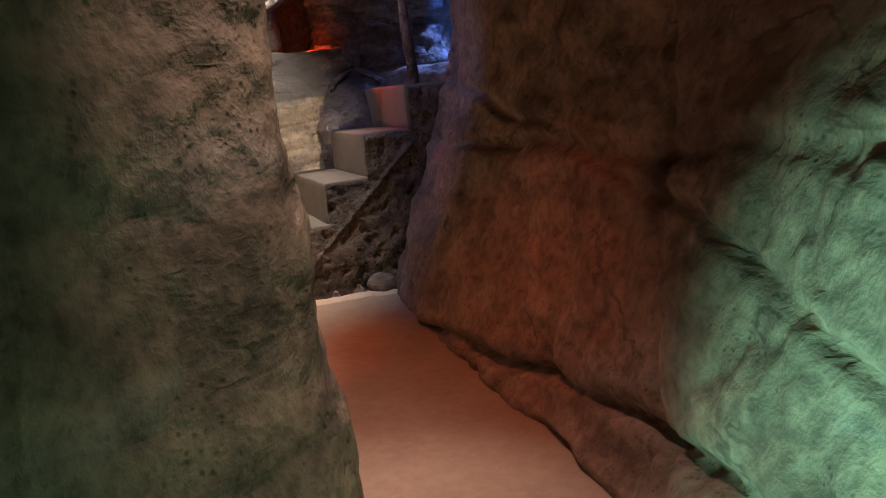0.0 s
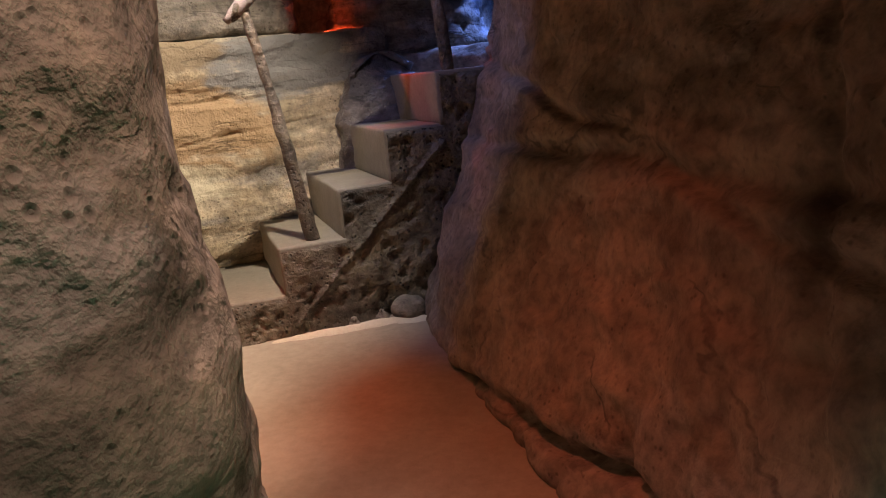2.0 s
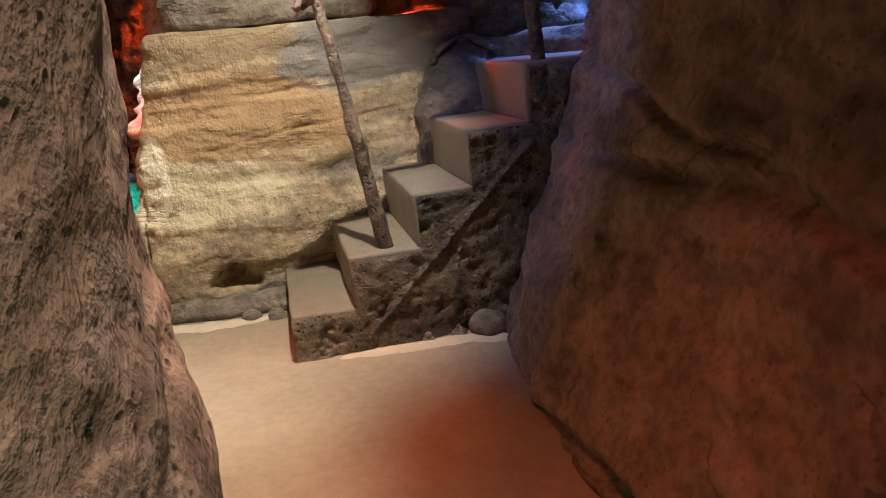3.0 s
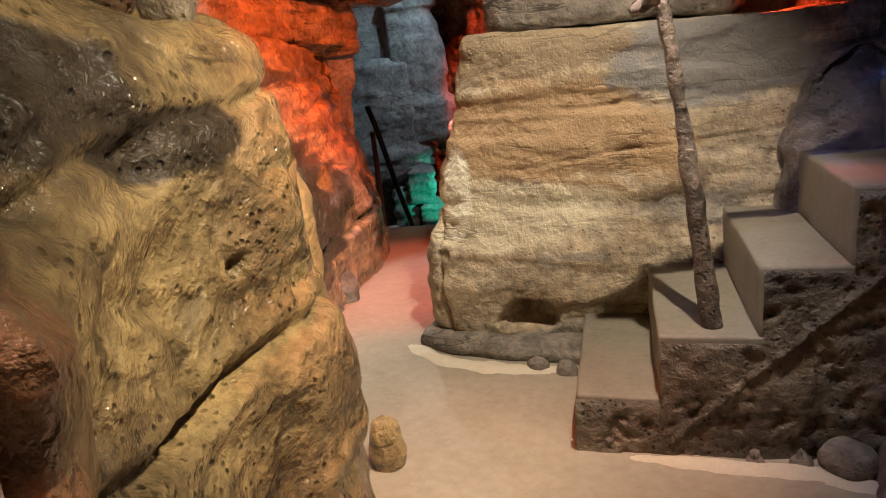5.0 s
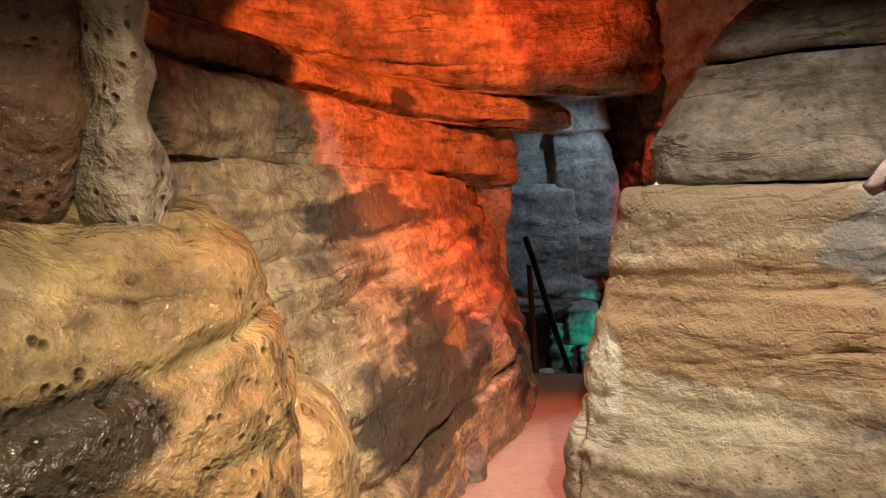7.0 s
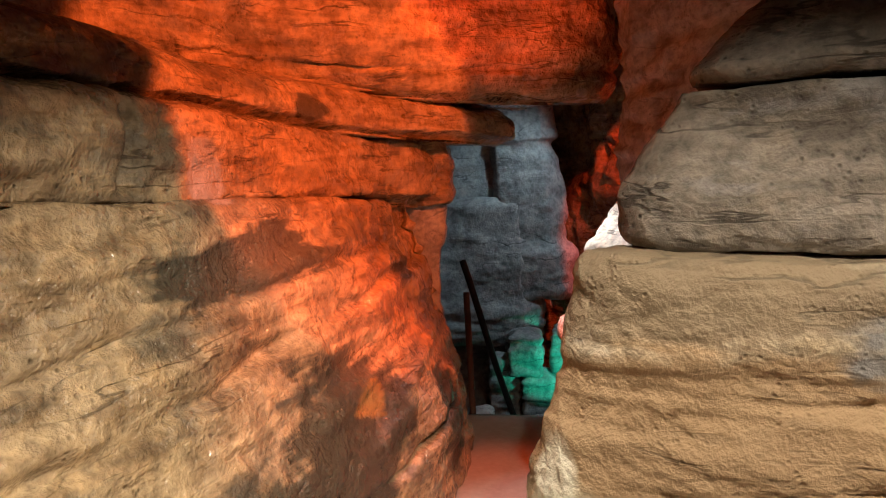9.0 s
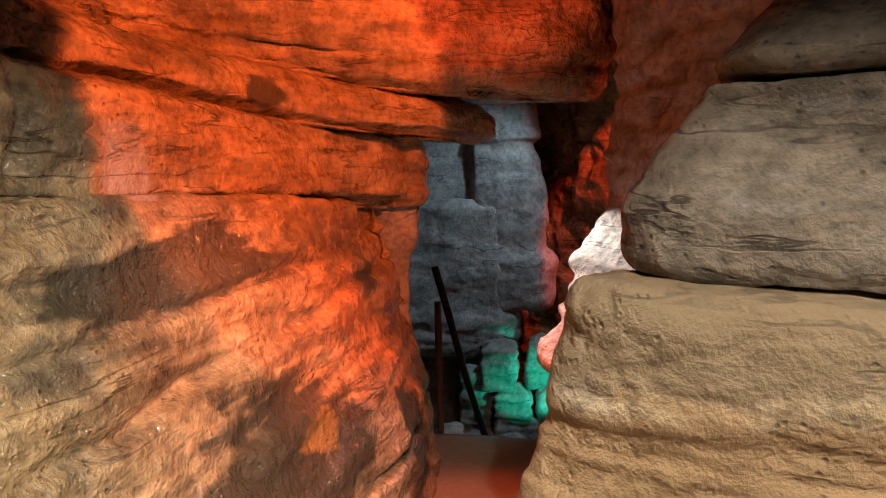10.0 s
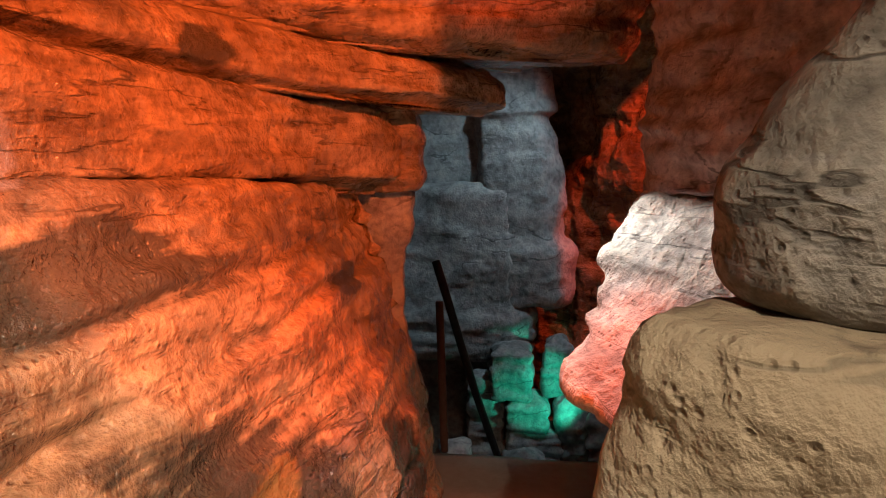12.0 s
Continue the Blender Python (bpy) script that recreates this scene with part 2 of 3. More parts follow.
BROWN = rock_mat("brown_rock", (0.37, 0.30, 0.24), (0.25, 0.20, 0.16), (0.11, 0.088, 0.07), (0.34, 0.29, 0.26), 15.0, 2.5, 0.35, bump=0.5, cracks=0.3)
DARK = rock_mat("dark_cave_rock", (0.20, 0.17, 0.15), (0.12, 0.10, 0.09), (0.05, 0.045, 0.04), (0.09, 0.08, 0.075), 21.0, 3, 0.4, 0.56, 0.7, 0.4)
SLATE = rock_mat("blue_grey_rock", (0.40, 0.41, 0.41), (0.34, 0.35, 0.35), (0.23, 0.23, 0.23), (0.29, 0.28, 0.26), 26.0, 3, 0.35, 0.58, 0.9, 0, 0.4, 0.4)
UMBER = rock_mat("wet_umber_rock", (0.27, 0.145, 0.075), (0.10, 0.068, 0.047), (0.026, 0.023, 0.02), (0.02, 0.018, 0.016), 23.0, 1.0, 0.3, 0.5, 0.5, 0.38, 1.0, 0.6)
PALE = rock_mat("pale_limestone", (0.76, 0.70, 0.60), (0.58, 0.50, 0.41), (0.25, 0.19, 0.14), (0.45, 0.35, 0.25), 31.0, 8, 0.7)
PITTED = rock_mat("pitted_mortar", (0.54, 0.46, 0.35), (0.38, 0.32, 0.24), (0.13, 0.11, 0.08), (0.30, 0.24, 0.17), 61.0, 1.5, 0.3, 0.6, 0.8, 0.15, 1.0, 1.0)
FLOOR = plain_mat("sandy_cement_floor", (0.25, 0.215, 0.165), (0.40, 0.35, 0.275), 2.6, 0.74, 0.55)
SAND = plain_mat("pale_sand", (0.50, 0.44, 0.34), (0.68, 0.62, 0.50), 12, 0.95, 0.6)
CEMENT = plain_mat("smooth_cement", (0.15, 0.13, 0.10), (0.27, 0.24, 0.19), 5, 0.62, 0.35)
AGGREGATE = rock_mat("porous_concrete", (0.20, 0.175, 0.13), (0.135, 0.115, 0.085), (0.06, 0.05, 0.037), (0.18, 0.155, 0.12), 41.0, 2, 0.3, 0.6, 0.9, 0.2, 1.0, 1.0)
BARK = rock_mat("weathered_wood", (0.27, 0.215, 0.16), (0.085, 0.06, 0.042), (0.02, 0.015, 0.011), (0.03, 0.021, 0.015), 71.0, 0.5, 0.3, 0.50, 0.6, 0, 1.0, 0.9, 0.2)
IRON = plain_mat("dark_iron", (0.025, 0.022, 0.02), (0.06, 0.05, 0.045), 20, 0.5, 0.3, 0.6)
CRUST = plain_mat("pinkish_lime_crust", (0.20, 0.14, 0.12), (0.66, 0.54, 0.49), 30, 0.8, 0.8)
RUSTY_IRON = plain_mat("rusty_iron", (0.10, 0.05, 0.03), (0.20, 0.11, 0.07), 25, 0.75, 0.4, 0.3)


# ---- shapes ----
def hash3(ix, iy, iz, seed):
    h = (ix * 374761393 + iy * 668265263 + iz * 2147483647 + seed * 974634777) & 0xFFFFFFFF
    h = ((h ^ (h >> 13)) * 1274126177) & 0xFFFFFFFF
    return ((h ^ (h >> 16)) & 0xFFFF) / 32767.5 - 1.0


def vnoise(p, seed=0):
    """Smooth value noise at the points p (n, 3), from -1 to 1."""
    f = np.floor(p)
    i = f.astype(np.int64)
    w = p - f
    w = w * w * w * (w * (w * 6 - 15) + 10)
    out = np.zeros(len(p))
    for dx in (0, 1):
        for dy in (0, 1):
            for dz in (0, 1):
                k = (w[:, 0] if dx else 1 - w[:, 0]) * (w[:, 1] if dy else 1 - w[:, 1]) * (w[:, 2] if dz else 1 - w[:, 2])
                out += k * hash3(i[:, 0] + dx, i[:, 1] + dy, i[:, 2] + dz, seed)
    return out


TURN = np.array(Euler((0.7, 0.4, 1.1)).to_matrix())


def fbm(p, octaves=4, seed=0, gain=0.5):
    out, a = np.zeros(len(p)), 1.0
    for k in range(octaves):
        p = p @ TURN
        out += a * vnoise(p * 2.03 ** k + 17.3 * k, seed + k)
        a *= gain
    return out


def relief(p, amp, seed, strata=0.012, bed=13.0, grooves=(), pits=()):
    """How far a rock's surface stands out: lumps, chips, bedding ledges, and grooves (plane nx, ny, nz, c; depth; width)."""
    d = amp * fbm(p * 1.7, 3, seed) + amp * 0.33 * fbm(p * 6.5, 3, seed + 9)
    warp = p.copy()
    warp[:, 2] += 0.05 * vnoise(p * 1.4, seed + 30)
    s = fbm(warp * np.array((1.3, 1.3, bed)), 2, seed + 40, 0.6)
    d += strata * 0.8 * np.tanh(4.5 * s) + strata * 0.35 * s
    ridge = 1 - np.abs(fbm(p * np.array((3.2, 3.2, 5.0)), 3, seed + 60))
    d -= 0.7 * amp * np.clip(ridge - 0.86, 0, 1) / 0.14 * 0.5
    chips = fbm(p * np.array((9, 9, 14)), 2, seed + 70)
    d += 0.006 * np.sign(chips) * np.abs(chips) ** 1.5
    plates = fbm(warp * np.array((4.0, 4.0, 9.0)), 2, seed + 72)
    d += min(0.0065, 0.5 * strata) * np.tanh(5 * plates)
    ledge = fbm(warp * np.array((2.2, 2.2, bed * 0.6)), 3, seed + 75)
    d -= strata * 1.2 * np.exp(-(ledge / 0.06) ** 2) * np.clip(0.2 + vnoise(p * 2.3, seed + 77), 0, 1)
    for nx, ny, nz, c, depth, width in grooves:
        dist = p @ np.array((nx, ny, nz)) - c + 0.03 * fbm(p * 3.0, 3, seed + 80)
        d -= depth * np.exp(-(dist / width) ** 2) * np.clip(0.75 + 0.6 * vnoise(p * 4, seed + 90), 0.1, 1.3)
    for x, y, z, r, depth in pits:
        far = np.linalg.norm((p - np.array((x, y, z))) * np.array((1, 1, 1.5)), axis=1) / r + 0.25 * fbm(p * 9, 2, seed + 95)
        d -= depth * np.clip(1.15 - far, 0, 1) ** 0.6 * (far < 1.15)
    return d


def closed_curve(pts, n):
    """n points evenly along a smooth closed curve through pts."""
    p = np.array(pts, float)
    k = len(p)
    out = []
    for i in range(k):
        a, b, c, d = p[i - 1], p[i], p[(i + 1) % k], p[(i + 2) % k]
        t = np.linspace(0, 1, 24, endpoint=False)[:, None]
        m0, m1 = (c - a) * 0.42, (d - b) * 0.42
        out.append((2 * t**3 - 3 * t**2 + 1) * b + (t**3 - 2 * t**2 + t) * m0 + (-2 * t**3 + 3 * t**2) * c + (t**3 - t**2) * m1)
    q = np.vstack(out)
    q = np.vstack([q, q[:1]])
    s = np.concatenate([[0], np.cumsum(np.linalg.norm(np.diff(q, axis=0), axis=1))])
    u = np.linspace(0, s[-1], n, endpoint=False)
    return np.column_stack([np.interp(u, s, q[:, k]) for k in (0, 1)]), s[-1]


def mesh_object(name, verts, faces, material, parent=None, smooth=True, at=None):
    verts = np.asarray(verts, float)
    base = np.array(at if at is not None else (0, 0, 0), float)
    me = bpy.data.meshes.new(name)
    me.from_pydata((verts - base).tolist(), [], faces)
    me.materials.append(material)
    me.polygons.foreach_set("use_smooth", [smooth] * len(me.polygons))
    me.update()
    ob = new(name, me)
    ob.location = base
    if parent:
        ob.parent = parent
    return ob


def grid_faces(nu, nv, wrap):
    f = []
    for j in range(nv - 1):
        for i in range(nu if wrap else nu - 1):
            k = (i + 1) % nu
            f.append((j * nu + i, j * nu + k, (j + 1) * nu + k, (j + 1) * nu + i))
    return f


def block(name, outline, profile, material, label, category="rock", amp=0.04, seed=0, strata=0.012, bed=13.0, grooves=(), pits=(), res=0.02, dome=0.04, kind="", group="", dip=0.0, dip_at=7.0):
    """A rock: a smooth plan outline (anticlockwise), carried up through the profile's levels (z, inset, dx, dy), with relief on it; its beds dip by so much a metre along y."""
    if sum(p[0] * q[1] - q[0] * p[1] for p, q in zip(outline, [*outline[1:], outline[0]])) < 0:
        outline = outline[::-1]
    _, length = closed_curve(outline, 64)
    nu = max(40, int(length / res))
    ring, _ = closed_curve(outline, nu)
    tang = np.roll(ring, -1, 0) - np.roll(ring, 1, 0)
    norm = np.column_stack([tang[:, 1], -tang[:, 0]])
    for _ in range(6):
        norm = norm + np.roll(norm, 1, 0) + np.roll(norm, -1, 0)
    norm /= np.linalg.norm(norm, axis=1)[:, None]
    prof = np.array([(*q, 0, 0)[:4] for q in profile], float)
    s = np.concatenate([[0], np.cumsum(np.hypot(np.diff(prof[:, 0]), np.diff(prof[:, 1])) + 1e-6)])
    nv = max(6, int(s[-1] / res))
    u = np.linspace(0, s[-1], nv)
    lev = np.column_stack([np.interp(u, s, prof[:, k]) for k in range(4)])
    for _ in range(3):
        lev[1:-1] = (lev[:-2] + 2 * lev[1:-1] + lev[2:]) / 4
    rows = [np.column_stack([ring - norm * i + (dx, dy), np.full(nu, z)]) for z, i, dx, dy in lev]
    mid = rows[-1][:, :2].mean(0)
    steps = max(6, int(np.linalg.norm(rows[-1][:, :2] - mid, axis=1).max() / (res * 1.8)))
    for k in range(1, steps + 1):
        q = k / steps * 0.97
        rows.append(np.column_stack([mid + (rows[nv - 1][:, :2] - mid) * (1 - q), np.full(nu, lev[-1, 0] + dome * (1 - (1 - q) ** 2))]))
    low = [np.column_stack([rows[0][:, :2].mean(0) + (rows[0][:, :2] - rows[0][:, :2].mean(0)) * q, np.full(nu, lev[0, 0])]) for q in (0.1, 0.5, 0.8)]
    grid = np.array(low + rows)
    grid[:, :, 2] += dip * (grid[:, :, 1] - dip_at)
    du = np.roll(grid, -1, 1) - np.roll(grid, 1, 1)
    dv = np.gradient(grid, axis=0)
    n = np.cross(du, dv)
    n /= np.linalg.norm(n, axis=2)[:, :, None] + 1e-9
    p = grid.reshape(-1, 3)
    flat = np.clip((np.abs(n.reshape(-1, 3)[:, 2]) - 0.5) / 0.35, 0, 1)
    d = relief(p, amp, seed, strata, bed, grooves, pits) * (1 - flat) + relief(p, amp, seed, 0.0, bed, (), pits) * flat
    p = p + n.reshape(-1, 3) * d[:, None]
    faces = grid_faces(nu, len(grid), True)
    faces.append(tuple(range(nu - 1, -1, -1)))
    faces.append(tuple(range((len(grid) - 1) * nu, len(grid) * nu)))
    ob = mesh_object(name, p, faces, material, at=(*mid, lev[0, 0]))
    return tagged(ob, label, category, group, kind)


def sheet(name, x0, x1, y0, y1, height, res, material):
    nx, ny = int((x1 - x0) / res), int((y1 - y0) / res)
    gx, gy = np.meshgrid(np.linspace(x0, x1, nx), np.linspace(y0, y1, ny))
    p = np.column_stack([gx.ravel(), gy.ravel(), np.zeros(gx.size)])
    p[:, 2] = height(p)
    return mesh_object(name, p, grid_faces(nx, ny, False), material)


def tube(name, points, radii, material, parent=None, rough=0.0, seed=0, sides=16, step=0.02):
    """A round bar through points, with a radius at each, closed at both ends."""
    P = np.array(points, float)
    s = np.concatenate([[0], np.cumsum(np.linalg.norm(np.diff(P, axis=0), axis=1))])
    n = max(3, int(s[-1] / step))
    u = np.linspace(0, s[-1], n)
    c = np.column_stack([np.interp(u, s, P[:, k]) for k in range(3)])
    r = np.interp(u, s, radii)
    t = np.gradient(c, axis=0)
    t /= np.linalg.norm(t, axis=1)[:, None]
    ref = np.array((0.31, 0.95, 0.05))
    a = np.cross(t, ref)
    a /= np.linalg.norm(a, axis=1)[:, None]
    b = np.cross(t, a)
    ang = np.linspace(0, 2 * np.pi, sides, endpoint=False)
    dirs = a[:, None] * np.cos(ang)[None, :, None] + b[:, None] * np.sin(ang)[None, :, None]
    v = (c[:, None] + dirs * r[:, None, None]).reshape(-1, 3)
    if rough:
        v = v + dirs.reshape(-1, 3) * (rough * fbm(v * np.array((28, 28, 9)), 3, seed))[:, None]
    f = grid_faces(sides, n, True) + [tuple(range(sides - 1, -1, -1)), tuple(range((n - 1) * sides, n * sides))]
    return mesh_object(name, v, f, material, parent)


def slab_box(name, corner, a, d, la, ld, z0, z1, material, parent, bevel=0.012, seed=0):
    """A cast block with worn edges: la along a, ld along d, from z0 to z1."""
    bm = bmesh.new()
    c = Vector((*corner, 0))
    a, d = Vector((*a, 0)), Vector((*d, 0))
    vs = [bm.verts.new(c + a * i * la + d * j * ld + Vector((0, 0, z))) for z in (z0, z1) for i, j in ((0, 0), (1, 0), (1, 1), (0, 1))]
    for f in ((3, 2, 1, 0), (4, 5, 6, 7), (0, 1, 5, 4), (1, 2, 6, 5), (2, 3, 7, 6), (3, 0, 4, 7)):
        bm.faces.new([vs[k] for k in f])
    bmesh.ops.bevel(bm, geom=bm.edges[:], offset=bevel, segments=2, affect="EDGES", profile=0.6)
    bmesh.ops.subdivide_edges(bm, edges=[e for e in bm.edges if e.calc_length() > 0.08], cuts=6, use_grid_fill=True)
    for v in bm.verts:
        v.co += 0.006 * noise.noise_vector(v.co * 7 + Vector((seed, 0, 0)))
    bmesh.ops.recalc_face_normals(bm, faces=bm.faces)
    me = bpy.data.meshes.new(name)
    bm.to_mesh(me)
    bm.free()
    me.materials.append(material)
    me.polygons.foreach_set("use_smooth", [True] * len(me.polygons))
    ob = new(name, me)
    ob.parent = parent
    return ob


# ---- structure ----
def floor_height(p):
    far = np.clip((-p[:, 0] + p[:, 1] * 0.8 - 9.4) / 2.6, 0, 1)
    return -0.11 * far + 0.008 * fbm(p * 1.5, 3, 3)


PIT_A, PIT_B = np.array((-5.40, 8.88)), np.array((-4.84, 9.41))


def floor_z(p):
    z = floor_height(p)
    e = (PIT_B - PIT_A) / np.linalg.norm(PIT_B - PIT_A)
    beyond = (p[:, :2] - PIT_A) @ np.array((-e[1], e[0]))
    drop = np.clip(beyond / 0.05, 0, 1)
    return z - drop * (0.9 + 0.08 * fbm(p * 2, 3, 8))


tagged(sheet("floor", -8.2, 2.4, 1.0, 12.4, floor_z, 0.035, FLOOR), "smooth sandy cement cave floor", "floor", kind="structure")
tagged(sheet("ceiling", -8.2, 2.4, 1.0, 12.4, lambda p: 3.15 + 0.18 * fbm(p * 0.9, 4, 12), 0.08, DARK), "dark rough cave ceiling", "ceiling", kind="structure")
for nm, o in (("wall_west", [(-8.4, 0.8), (-7.9, 0.8), (-7.9, 12.6), (-8.4, 12.6)]), ("wall_east", [(2.1, 0.8), (2.6, 0.8), (2.6, 12.6), (2.1, 12.6)]),
              ("wall_south", [(-8.4, 0.7), (2.6, 0.7), (2.6, 1.2), (-8.4, 1.2)]), ("wall_north", [(-8.4, 12.2), (2.6, 12.2), (2.6, 12.7), (-8.4, 12.7)])):
    block(nm, o, [(-1.2, 0), (3.5, 0)], DARK, "dark rough cave wall", "wall", amp=0.08, res=0.12, kind="structure")

# entry passage
block("cave_pillar", [(-0.89, 4.83), (-1.45, 4.96), (-1.9, 4.3), (-1.8, 3.0), (-1.2, 2.6), (-0.93, 3.2), (-0.75, 3.9), (-0.62, 4.42)],
      [(-0.05, -0.02), (0.4, -0.02), (0.8, 0.02), (1.15, 0.035), (1.6, 0.0), (2.3, -0.04), (3.3, -0.04)], BROWN,
      "rough brown rock pillar beside the narrow passage", amp=0.022, seed=5, strata=0.006, bed=5, res=0.014)
block("passage_rock", [(-1.08, 7.12), (-0.94, 6.72), (-0.80, 6.36), (-0.62, 6.02), (-0.44, 5.68), (-0.28, 5.36), (-0.12, 4.98), (0.02, 4.5), (0.14, 3.9), (0.28, 3.2), (0.4, 2.2), (1.4, 2.2), (1.5, 5.0), (1.2, 7.0), (0.6, 8.1), (-0.5, 8.15), (-1.05, 7.85), (-1.14, 7.45)],
      [(-0.05, 0.0), (0.04, -0.02), (0.10, 0.02), (0.16, 0.03), (0.4, 0.10), (0.8, 0.23), (1.2, 0.40), (1.7, 0.46), (2.4, 0.38), (3.3, 0.2)], RUSSET,
      "reddish brown cave rock along the passage to the stairs", amp=0.034, seed=15, strata=0.010, bed=5, res=0.016,
      grooves=((0.0, 0.16, 1, 1.03, 0.075, 0.022), (0.35, 0.2, 1, 1.95, 0.04, 0.03), (0.2, -0.1, 1, 0.28, 0.04, 0.018), (0.8, -0.55, 0.25, -2.55, 0.03, 0.02)),
      pits=((-0.97, 7.0, 0.72, 0.09, 0.09), (-0.22, 5.45, 0.20, 0.05, 0.05), (-0.62, 6.30, 0.62, 0.05, 0.04), (-0.62, 6.10, 0.9, 0.05, 0.03), (0.22, 3.9, 0.85, 0.08, 0.04), (0.20, 4.05, 0.98, 0.05, 0.04)))

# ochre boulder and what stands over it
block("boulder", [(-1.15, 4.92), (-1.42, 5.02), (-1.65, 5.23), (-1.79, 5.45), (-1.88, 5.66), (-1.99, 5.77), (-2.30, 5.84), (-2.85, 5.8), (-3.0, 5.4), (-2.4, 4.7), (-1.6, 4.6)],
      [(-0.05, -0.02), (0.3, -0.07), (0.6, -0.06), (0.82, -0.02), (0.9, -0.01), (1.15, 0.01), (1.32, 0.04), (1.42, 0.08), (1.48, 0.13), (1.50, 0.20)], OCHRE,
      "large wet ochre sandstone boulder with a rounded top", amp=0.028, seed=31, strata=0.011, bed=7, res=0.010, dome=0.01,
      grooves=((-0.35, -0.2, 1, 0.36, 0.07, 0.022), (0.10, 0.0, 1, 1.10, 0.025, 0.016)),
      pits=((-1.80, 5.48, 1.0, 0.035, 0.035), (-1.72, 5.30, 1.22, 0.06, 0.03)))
block("leaning_rock", [(-2.06, 5.80), (-2.13, 5.90), (-2.26, 5.98), (-2.50, 5.98), (-2.55, 5.7), (-2.2, 5.6)], [(-0.05, 0.02), (0.3, -0.01), (0.8, 0.0), (1.0, 0.02), (1.10, 0.06), (1.14, 0.11)], YELLOW,
      "yellow rounded rock leaning on the wet boulder", amp=0.025, seed=33, strata=0.01, bed=6, res=0.012, dome=0.01)
block("overhanging_rock", [(-2.06, 5.52), (-1.93, 5.30), (-1.40, 4.85), (-1.5, 4.4), (-2.8, 4.6), (-2.9, 5.4), (-2.3, 5.52)],
      [(1.44, 0.12), (1.51, 0.08), (1.75, 0.02), (2.2, -0.06), (3.3, -0.1)], UMBER, "dark wet rock hanging over the ochre boulder", amp=0.05, seed=36, res=0.02)
block("rock_column", [(-2.08, 5.61), (-2.02, 5.57), (-2.04, 5.535), (-2.13, 5.50), (-2.24, 5.54), (-2.17, 5.61)],
      [(1.455, 0.0), (1.50, -0.012), (1.56, 0.0), (1.75, 0.0), (2.2, -0.015), (3.3, -0.04)], PITTED, "pale pitted mortar column on the ochre boulder", amp=0.022, seed=38, strata=0.006, res=0.012)
block("stone", [(-2.33, 6.27), (-2.31, 6.19), (-2.37, 6.14), (-2.44, 6.17), (-2.44, 6.26)], [(-0.02, 0.02), (0.05, 0.0), (0.13, 0.01), (0.17, 0.03)], OCHRE,
      "small rounded stone at the foot of the boulder", amp=0.012, seed=39, strata=0.002, res=0.012, dome=0.02)

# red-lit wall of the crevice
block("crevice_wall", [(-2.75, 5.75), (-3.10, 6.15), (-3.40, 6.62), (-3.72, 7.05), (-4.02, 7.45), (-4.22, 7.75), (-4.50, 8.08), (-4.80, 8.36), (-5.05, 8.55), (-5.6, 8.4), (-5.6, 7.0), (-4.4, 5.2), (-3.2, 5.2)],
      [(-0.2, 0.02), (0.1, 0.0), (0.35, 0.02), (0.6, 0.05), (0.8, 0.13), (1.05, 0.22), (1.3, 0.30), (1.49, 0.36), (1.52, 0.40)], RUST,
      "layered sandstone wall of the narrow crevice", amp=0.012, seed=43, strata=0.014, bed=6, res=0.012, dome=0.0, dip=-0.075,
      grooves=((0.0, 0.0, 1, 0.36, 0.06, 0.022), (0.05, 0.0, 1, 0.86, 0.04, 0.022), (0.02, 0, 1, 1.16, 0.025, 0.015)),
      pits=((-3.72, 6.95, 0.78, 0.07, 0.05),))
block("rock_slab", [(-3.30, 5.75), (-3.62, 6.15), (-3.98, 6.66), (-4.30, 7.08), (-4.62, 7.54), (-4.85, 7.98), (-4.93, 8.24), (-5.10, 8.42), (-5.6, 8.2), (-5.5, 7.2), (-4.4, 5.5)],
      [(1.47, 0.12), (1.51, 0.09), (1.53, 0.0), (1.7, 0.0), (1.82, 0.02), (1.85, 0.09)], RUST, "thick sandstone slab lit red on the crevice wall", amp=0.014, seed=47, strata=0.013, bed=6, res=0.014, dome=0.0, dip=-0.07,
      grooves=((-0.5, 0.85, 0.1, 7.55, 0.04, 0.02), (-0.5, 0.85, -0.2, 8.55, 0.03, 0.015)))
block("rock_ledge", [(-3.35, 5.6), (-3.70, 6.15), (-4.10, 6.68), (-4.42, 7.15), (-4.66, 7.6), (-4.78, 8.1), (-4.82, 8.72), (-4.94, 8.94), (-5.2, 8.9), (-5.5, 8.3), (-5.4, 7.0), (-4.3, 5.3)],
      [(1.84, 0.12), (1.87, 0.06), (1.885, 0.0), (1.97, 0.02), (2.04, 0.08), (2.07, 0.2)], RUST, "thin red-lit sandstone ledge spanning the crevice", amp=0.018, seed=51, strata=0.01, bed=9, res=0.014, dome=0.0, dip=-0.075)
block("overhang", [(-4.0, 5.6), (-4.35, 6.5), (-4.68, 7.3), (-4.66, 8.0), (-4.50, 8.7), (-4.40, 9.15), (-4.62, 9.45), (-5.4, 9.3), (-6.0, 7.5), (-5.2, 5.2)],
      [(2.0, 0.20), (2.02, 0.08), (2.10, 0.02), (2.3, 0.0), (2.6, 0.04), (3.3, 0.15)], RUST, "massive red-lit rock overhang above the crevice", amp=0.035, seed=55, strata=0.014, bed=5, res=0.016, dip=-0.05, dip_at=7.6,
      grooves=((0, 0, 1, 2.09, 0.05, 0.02),))

